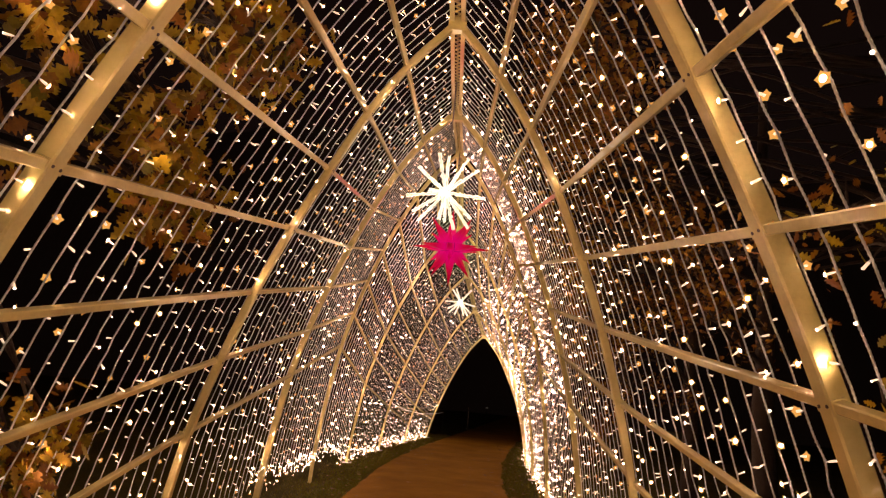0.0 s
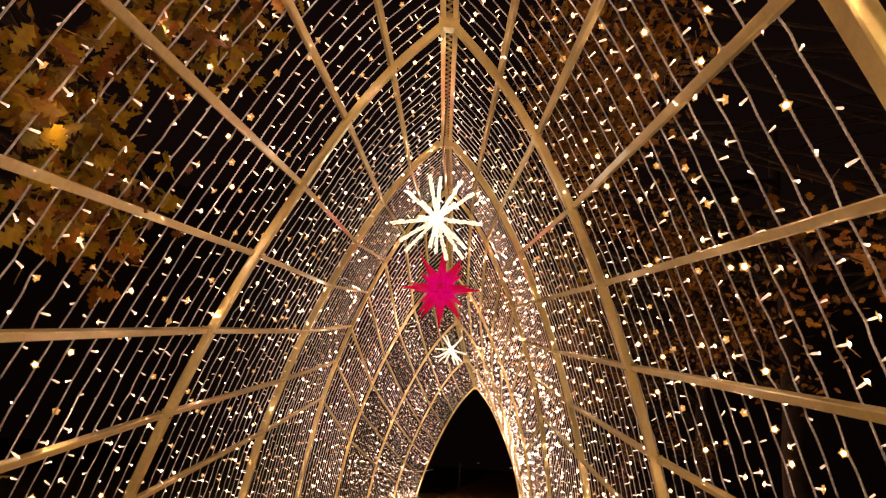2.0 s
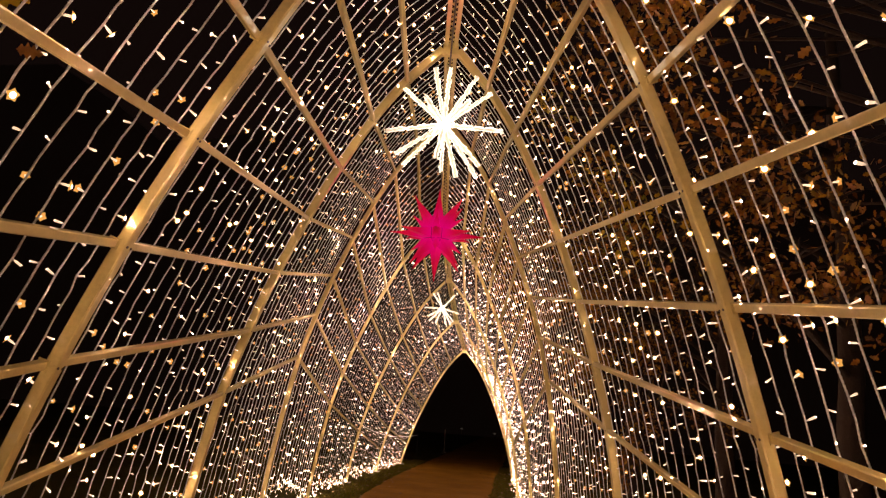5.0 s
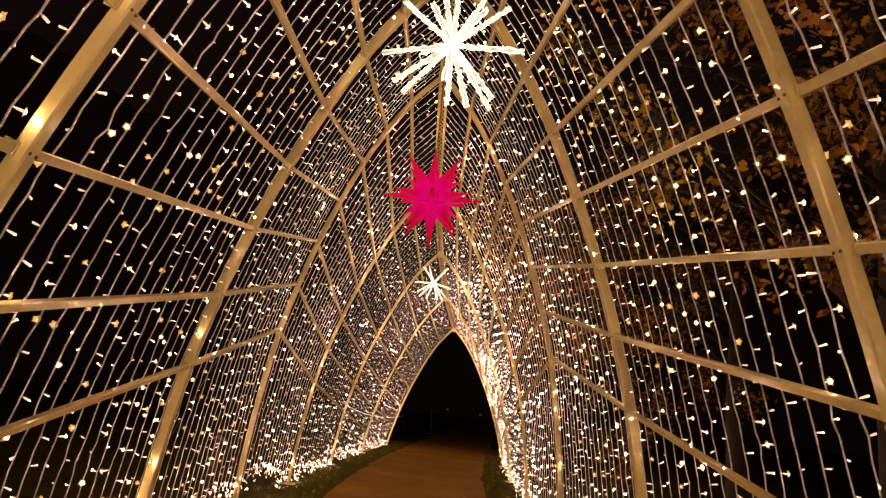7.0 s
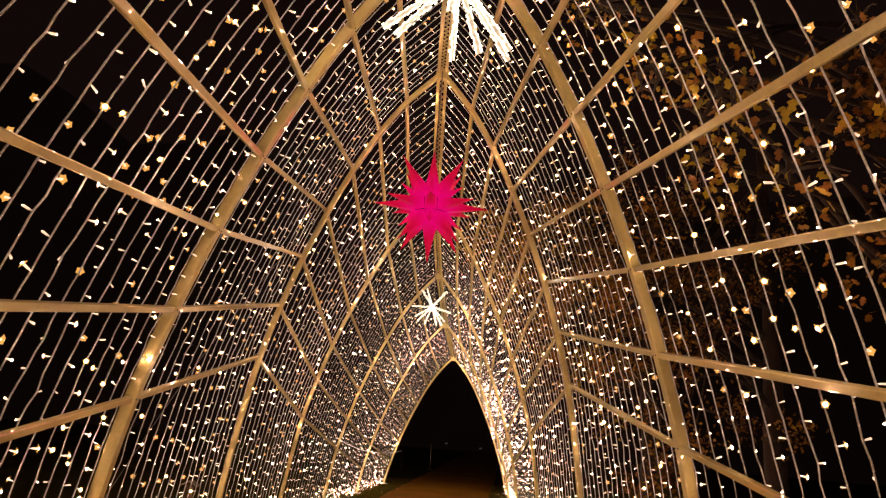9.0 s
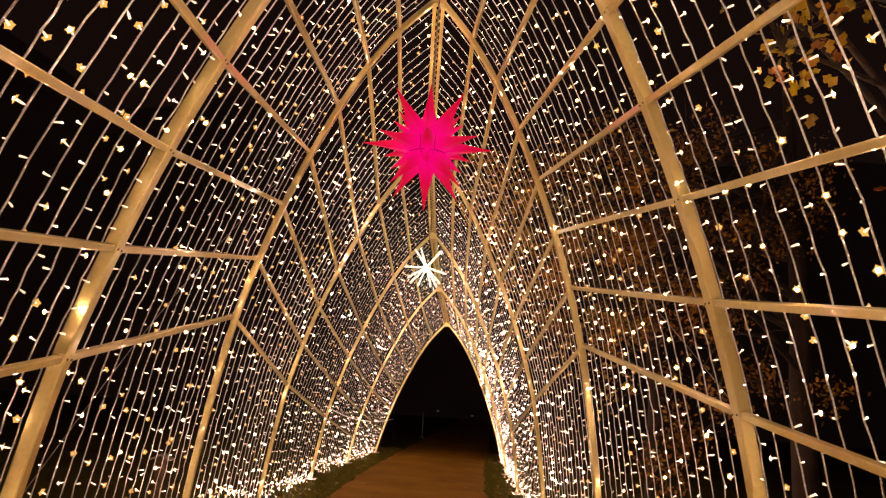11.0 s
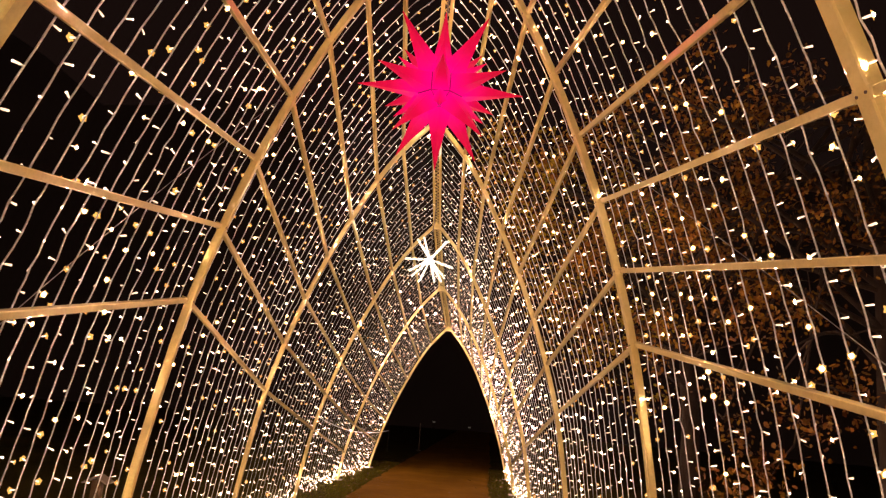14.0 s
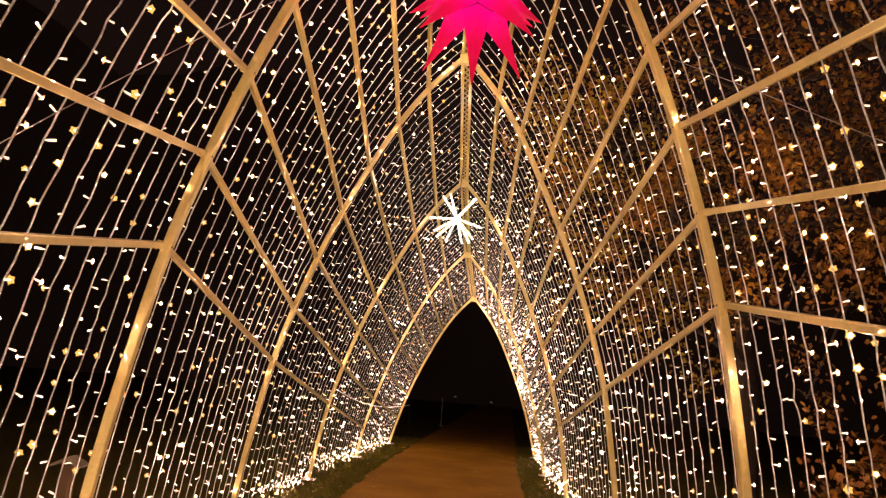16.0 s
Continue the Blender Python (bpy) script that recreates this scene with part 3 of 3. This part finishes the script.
ROUND = np.array(leaf_outline(2, 0.42, 8))


def leaf_cloud(centres, sizes, outline, droop=0.5):
    """Many single leaves as flat lobed polygons, each bent a little along its midrib."""
    n, m = len(centres), len(outline)
    d = rng.normal(size=(n, 3))
    d[:, 2] -= droop
    d /= np.linalg.norm(d, axis=1)[:, None]
    s = perpendicular(d)
    nrm = np.cross(d, s)
    bend = rng.normal(0.12, 0.15, n)
    v = (centres[:, None, :] + d[:, None, :] * (outline[None, :, 1] * sizes[:, None])[..., None] + s[:, None, :] * (outline[None, :, 0] * sizes[:, None])[..., None]
         + nrm[:, None, :] * ((np.abs(outline[None, :, 0]) + 0.3 * outline[None, :, 1] ** 2) * sizes[:, None] * bend[:, None])[..., None])
    half = (m - 2) // 2
    faces = []
    right = list(range(0, half + 2))
    left = [0] + list(range(half + 1, m))
    for q in range(n):
        faces.append(tuple(q * m + j for j in right))
        faces.append(tuple(q * m + j for j in left))
    return v.reshape(-1, 3), faces


def limb(a, b, r0, r1, sag=0.2, steps=9):
    a, b = np.asarray(a, float), np.asarray(b, float)
    pts = []
    for u in np.linspace(0, 1, steps):
        p = a + (b - a) * u + np.array([0, 0, sag * math.sin(math.pi * u)])
        p += 0.06 * np.linalg.norm(b - a) * u * (1 - u) * np.array([noise.noise((*(p * 0.9),)), noise.noise((*(p * 0.9 + 7),)), noise.noise((*(p * 0.9 + 13),))])
        pts.append(p)
    pts = np.array(pts)
    t = np.gradient(pts, axis=0)
    t /= np.linalg.norm(t, axis=1)[:, None]
    s = np.cross(t, (0.3, 0.9, 0.2))
    s /= np.linalg.norm(s, axis=1)[:, None]
    o = np.cross(t, s)
    ang = np.arange(8) * math.pi / 4
    rad = r0 + (r1 - r0) * np.linspace(0, 1, steps)
    v = (pts[:, None, :] + (s[:, None, :] * np.cos(ang)[None, :, None] + o[:, None, :] * np.sin(ang)[None, :, None]) * rad[:, None, None]).reshape(-1, 3)
    f = [(i * 8 + j, i * 8 + (j + 1) % 8, i * 8 + 8 + (j + 1) % 8, i * 8 + 8 + j) for i in range(steps - 1) for j in range(8)]
    f.append(tuple((steps - 1) * 8 + j for j in range(8)))
    return (v, f), pts


def outside(p, gap=0.16):
    """Which points lie clear of the tunnel's shell."""
    keep = np.ones(len(p), bool)
    for i, q in enumerate(p):
        if q[2] < 0.02:
            keep[i] = False
            continue
        if AXIS_Y[0] - 0.3 < q[1] < AXIS_Y[-1] + 0.3:
            top = ridge_height(q[1])
            w = np.interp(top + gap - q[2], TABLE_D, TABLE_W) if q[2] < top + gap else -1
            keep[i] = abs(q[0] - axis(q[1])) > w + gap
    return keep


def build_tree(foot, height, ends, clusters, leaves, size, outline, mat, label, spread, gap=0.16, tight=0):
    tree = thing("tree", (*foot, 0), label, "tree", "trees beside the tunnel")
    crown_at = np.array([foot[0], foot[1], height])
    tr, tp = limb((foot[0], foot[1], -0.1), crown_at, 0.17, 0.06, 0.0, 14)
    part("trunk", (*tr, BARK, True), tree, "rough grey-brown bark")
    tips = []
    for e in ends:
        start = tp[int(len(tp) * (0.35 + 0.55 * rng.random()))]
        lb, lp = limb(start, e, 0.035, 0.008, 0.25)
        branch = part("limb", (*lb, BARK, True), tree)
        for _ in range(5):
            s = lp[-1] if tight else lp[3 + int(rng.random() * (len(lp) - 3))]
            q = s + rng.normal(0, 0.10 if tight else 0.32, 3)
            if outside([q], 0.08)[0] and outside([(q + s) / 2], 0.08)[0]:
                part("twig", (*limb(s, q, 0.012, 0.003, 0.03, 5)[0], BARK, True), branch)
                tips.append(q)
        tips += [lp[-1]] * tight if tight else [lp[-1], lp[-2], lp[-4]]
    tips = np.array(tips)
    at = tips[rng.integers(0, len(tips), clusters)] + rng.normal(0, spread, (clusters, 3))
    per = leaves // clusters
    c = np.repeat(at, per, 0) + rng.normal(0, 0.11, (clusters * per, 3))
    c = c[outside(c, gap)]
    v, f = leaf_cloud(c, rng.normal(size, size * 0.2, len(c)).clip(size * 0.5, size * 1.6), outline)
    part("crown", (v, f, mat), tree, "loose autumn leaves")


rng = np.random.default_rng(5)
LOW_LEFT = [(1.385, 4.05), (1.48, 4.1), (1.43, 3.95), (1.40, 4.2), (1.45, 4.2), (1.36, 3.9), (1.52, 4.15), (1.30, 3.75), (1.24, 3.5), (1.19, 3.4)]
TOP_LEFT = [(1.33, 2.8), (1.40, 2.35), (1.17, 2.65), (1.50, 2.42), (1.40, 2.6), (1.34, 3.0), (1.27, 2.5), (1.45, 2.5), (1.22, 2.9)]
HIGH_LEFT = [(0.9, 3.27), (0.98, 3.2), (1.03, 2.93), (0.95, 3.67), (1.0, 2.2)]
FOOT_LEFT = [(1.38, 6.4), (1.44, 6.55), (1.33, 6.3), (1.48, 6.45), (1.40, 6.7)]
build_tree((-3.8, 1.6), 6.5, [on_shell(at, k, -1, 0.12) for at, k in LOW_LEFT * 2 + TOP_LEFT * 2] + [on_shell(at, k, -1, 0.22) for at, k in HIGH_LEFT] + [on_shell(at, k, -1, 0.13) for at, k in FOOT_LEFT],
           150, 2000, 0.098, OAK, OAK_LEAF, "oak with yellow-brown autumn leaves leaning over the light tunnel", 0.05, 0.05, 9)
SIDE_RIGHT = [(4.1, 3.2), (4.15, 4.0), (4.2, 4.8), (4.3, 5.6), (4.4, 4.4), (4.5, 5.2), (4.6, 3.8), (4.75, 4.6), (4.9, 3.4), (4.9, 5.0), (4.35, 2.6), (4.6, 6.2), (4.05, 6.2), (3.9, 5.0), (3.8, 3.8)]
FAR_RIGHT = [(5.23, 0.73), (4.88, 1.87), (5.4, 0.33), (5.05, 2.0), (4.95, 2.6), (4.65, 2.87), (5.2, 3.6), (5.8, 2.6), (5.1, 3.0)]
YELLOW_RIGHT = [(2.9, 1.75), (2.76, 2.2), (2.85, 2.0), (2.6, 3.87), (2.68, 4.13), (2.68, 3.27), (2.48, 3.67), (2.53, 3.73), (2.45, 4.53), (2.75, 3.07)]
NEAR_RIGHT = [(0.97, 2.85), (0.95, 3.1), (1.3, 4.2), (1.05, 3.93), (1.23, 4.47), (1.18, 4.6), (1.38, 5.67), (1.25, 5.27), (1.0, 3.6)]
build_tree((7.6, 2.2), 7.0, [on_shell(at, k, 1, 0.90) for at, k in NEAR_RIGHT],
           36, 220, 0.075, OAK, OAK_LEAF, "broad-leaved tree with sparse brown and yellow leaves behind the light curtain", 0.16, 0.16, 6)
MIDDLE_RIGHT = [(2.08, 1.67), (2.08, 2.07), (2.02, 2.33), (2.25, 2.2), (2.1, 2.73), (2.27, 2.87), (1.4, 4.27), (2.43, 1.6), (2.38, 2.33)]
build_tree((7.4, 6.4), 7.0, [on_shell(at, k, 1, 0.38) for at, k in MIDDLE_RIGHT] + [on_shell(at, k, 1, 0.35) for at, k in ((1.55, 2.2), (1.8, 1.8), (2.1, 1.5), (2.0, 2.2), (1.7, 2.0), (1.5, 1.8), (1.65, 1.4), (1.6, 2.5), (1.75, 1.7), (1.9, 2.0), (1.85, 1.3), (1.6, 1.9))] +
           [on_shell(at, k, 1, 1.35) for at, k in ((2.3, 4.5), (2.5, 5.0), (2.6, 4.2), (2.4, 5.5), (2.7, 5.2), (2.2, 5.0), (2.6, 3.4), (2.35, 3.6))],
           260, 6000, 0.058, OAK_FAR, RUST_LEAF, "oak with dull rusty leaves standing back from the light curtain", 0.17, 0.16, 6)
build_tree((4.3, 9.2), 6.5, [on_shell(at, k, 1, 0.22) for at, k in YELLOW_RIGHT + YELLOW_RIGHT],
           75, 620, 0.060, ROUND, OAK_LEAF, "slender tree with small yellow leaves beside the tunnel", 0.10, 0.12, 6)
build_tree((4.6, 12.8), 6.0, [on_shell(at, k, 1, 0.50) for at, k in SIDE_RIGHT] +
           [(2.9, 11.6, 2.4), (2.9, 12.4, 3.2), (2.8, 13.2, 2.4), (2.7, 13.8, 3.6), (2.5, 13.0, 4.6), (3.2, 12.2, 1.6), (3.3, 13.6, 1.8), (3.4, 11.6, 3.6), (2.5, 14.6, 4.3)],
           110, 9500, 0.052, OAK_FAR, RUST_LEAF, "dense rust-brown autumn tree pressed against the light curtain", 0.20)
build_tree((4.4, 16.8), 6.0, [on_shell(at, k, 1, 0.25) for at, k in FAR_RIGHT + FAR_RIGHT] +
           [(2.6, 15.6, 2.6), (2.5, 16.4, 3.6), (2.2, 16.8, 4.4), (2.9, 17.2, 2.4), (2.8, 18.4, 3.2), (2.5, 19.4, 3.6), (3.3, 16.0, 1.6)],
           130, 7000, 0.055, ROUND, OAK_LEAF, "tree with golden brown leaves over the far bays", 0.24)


# ---- grass verges and fallen leaves ----
def grass(count):
    y = rng.uniform(3.5, 27.0, count)
    side = np.where(rng.random(count) < 0.55, -1, 1)
    edge = np.array([0.10 * noise.noise((float(q) * 1.3, sd * 4.0, 0.0)) + 0.05 * noise.noise((float(q) * 6.0, sd * 4.0, 2.0)) for q, sd in zip(y, side)])
    off = np.where(side < 0, 1.27, 1.36) + edge + np.abs(rng.normal(0, 0.42, count))
    x = np.array([axis(q) for q in y]) + side * off
    h = rng.uniform(0.01, 0.045, count) * np.clip((off - 1.05) / 0.3, 0.35, 1.0)
    a = rng.uniform(0, 2 * math.pi, count)
    lean = rng.normal(0, 0.03, (count, 2))
    w = 0.006
    v = np.empty((count, 5, 3))
    dx, dy = np.cos(a) * w, np.sin(a) * w
    z0 = np.full(count, -0.01)
    v[:, 0] = np.stack([x - dx, y - dy, z0], 1)
    v[:, 1] = np.stack([x + dx, y + dy, z0], 1)
    v[:, 2] = np.stack([x + dx * 0.7 + lean[:, 0] * 0.4, y + dy * 0.7 + lean[:, 1] * 0.4, h * 0.6], 1)
    v[:, 3] = np.stack([x - dx * 0.7 + lean[:, 0] * 0.4, y - dy * 0.7 + lean[:, 1] * 0.4, h * 0.6], 1)
    v[:, 4] = np.stack([x + lean[:, 0], y + lean[:, 1], h], 1)
    f = []
    for q in range(count):
        o = q * 5
        f += [(o, o + 1, o + 2, o + 3), (o + 3, o + 2, o + 4)]
    ob = new("grass", mesh_of("grass", v.reshape(-1, 3), f, GRASS))
    tagged(ob, "short dull green grass along both path edges", "grass", kind="stuff")


grass(42000)


def litter(count):
    y = rng.uniform(6.0, 30.0, count)
    side = np.where(rng.random(count) < 0.4, -1, 1)
    off = np.abs(rng.normal(1.45, 0.35, count))
    stray = rng.random(count) < 0.12
    off[stray] = rng.uniform(0, 1.4, stray.sum())
    x = np.array([axis(q) for q in y]) + side * off
    c = np.stack([x, y, np.where(off < 1.25, 0.034, 0.04)], 1)
    m = len(OAK_FAR)
    s = rng.uniform(0.05, 0.10, count)
    a = rng.uniform(0, 2 * math.pi, count)
    d = np.stack([np.cos(a), np.sin(a), rng.normal(0, 0.12, count)], 1)
    e = np.stack([-np.sin(a), np.cos(a), rng.normal(0, 0.12, count)], 1)
    v = c[:, None, :] + (d[:, None, :] * OAK_FAR[None, :, 1, None] + e[:, None, :] * OAK_FAR[None, :, 0, None]) * s[:, None, None]
    f = [tuple(q * m + j for j in range(m)) for q in range(count)]
    ob = new("fallen_leaves", mesh_of("fallen_leaves", v.reshape(-1, 3), f, LITTER))
    tagged(ob, "scattered brown fallen leaves on the verge", "leaves", kind="stuff")


litter(420)


# ---- thin bracing wires on the middle bay ----
def bracing(a, b, side):
    pts = [on_shell(a[0] + (b[0] - a[0]) * u, a[1] + (b[1] - a[1]) * u, side, 0.062) for u in np.linspace(0, 1, 15)]
    wire = thing("bracing_wire", tuple(pts[0]), "thin taut steel bracing wire across the frame", "wire", "bracing wires")
    part("strand", (*sweep(pts, round_profile(0.0022, 5), (0, 0.2, 1)), ZINC, True), wire)
    for q in (pts[0], pts[-1]):
        part("eyelet", (*sweep([q - np.array([0, 0.02, 0]), q + np.array([0, 0.02, 0])], round_profile(0.008), (0, 0, 1)), BOLT), wire)


bracing((3.02, 8.3), (3.98, 4.15), -1)
bracing((3.02, 7.0), (3.98, 4.2), 1)


# ---- wooden post with a pitched cap, outside on the lawn ----
def capped_post(x, y, height):
    post = thing("wooden_post", (x, y, 0), "brown wooden post with a pale pitched cap on the lawn", "post")
    part("shaft", (*sweep([np.array((x, y, -0.05)), np.array((x, y, height * 0.5)), np.array((x, y, height))], square_profile(0.085, 0.085, 0.012), (0, 1, 0)), WOOD), post)
    for sgn in (-1, 1):
        n = unit((0.55 * sgn, 0, 1))
        t = unit((1, 0, -0.55 * sgn)) * sgn
        c = np.array((x, y, height + 0.035)) + t * 0.058
        part("cap_board", (*box(c, (0.125, 0.17, 0.014), (t, (0, 1, 0), n)), SHEET), post, "pale sloping cap board")


capped_post(-2.73, 12.88, 0.82)


# ---- dark park beyond the far end: an added sheet, glowing as dim as the night sky over it ----
def far_glow():
    m, tree, bsdf = material("night_glow")
    # mottled glow painted in to hide the line between sky and dark ground
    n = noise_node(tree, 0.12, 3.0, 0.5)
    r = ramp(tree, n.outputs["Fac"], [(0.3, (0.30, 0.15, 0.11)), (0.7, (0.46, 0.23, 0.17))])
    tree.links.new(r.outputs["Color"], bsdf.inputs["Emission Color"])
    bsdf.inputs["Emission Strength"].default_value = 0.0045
    bsdf.inputs["Base Color"].default_value = (0.01, 0.008, 0.006, 1)
    bsdf.inputs["Roughness"].default_value = 1.0
    m.cycles.emission_sampling = "NONE"
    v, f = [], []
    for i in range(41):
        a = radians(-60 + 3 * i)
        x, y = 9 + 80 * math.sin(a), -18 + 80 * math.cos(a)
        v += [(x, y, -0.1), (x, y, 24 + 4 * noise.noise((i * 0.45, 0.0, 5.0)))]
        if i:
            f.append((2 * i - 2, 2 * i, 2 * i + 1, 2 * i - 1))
    tagged(new("backdrop", mesh_of("backdrop", v, f, m, True)), "added backdrop sheet glowing faintly like the night sky beyond the tunnel", "backdrop", kind="structure")


far_glow()


# ---- far end: pole, rope and two faint lamps in the dark ----
def far_things():
    pole = thing("marker_pole", (1.22, 33.0, 0), "slim pale pole standing in the dark beyond the tunnel", "pole")
    part("shaft", (*sweep([np.array((1.22, 33.0, 0)), np.array((1.22, 33.0, 0.5)), np.array((1.2, 33.0, 1.02))], round_profile(0.022, 8), (0, 1, 0)), ZINC, True), pole)
    part("foot", (*sweep([np.array((1.22, 33.0, 0)), np.array((1.22, 33.0, 0.03))], round_profile(0.10, 12), (0, 1, 0)), ZINC, True), pole)
    rope = thing("barrier_rope", (-2.0, 31.0, 0), "sagging pale barrier rope between two stakes on the lawn", "rope")
    a, b = np.array((-2.6, 31.0, 1.05)), np.array((0.0, 31.4, 0.72))
    pts = [a + (b - a) * u - np.array([0, 0, 0.28 * 4 * u * (1 - u)]) for u in np.linspace(0, 1, 13)]
    part("line", (*sweep(pts, round_profile(0.012), (0, 1, 0)), CABLE, True), rope)
    for q in (a, b):
        part("stake", (*sweep([np.array((q[0], q[1], -0.05)), q * np.array((1, 1, 0.5)), q], round_profile(0.016), (0, 1, 0)), BOLT, True), rope)
    for x, y, z in ((3.6, 57.0, 0.60), (6.25, 57.0, 0.42)):
        lamp = thing("path_lamp", (x, y, 0), "low garden lamp glowing faintly in the distance", "lamp", "far path lamps")
        part("stem", (*sweep([np.array((x, y, -0.02)), np.array((x, y, z - 0.04))], round_profile(0.03), (0, 1, 0)), BOLT), lamp)
        part("shade", (*sweep([np.array((x, y, z + 0.05)), np.array((x, y, z + 0.09))], round_profile(0.20, 10), (0, 1, 0)), BOLT), lamp)
        part("glass", (*sweep([np.array((x, y, z - 0.04)), np.array((x, y, z + 0.05))], round_profile(0.10, 10), (0, 1, 0)), FAR_LAMP, True), lamp)


far_things()
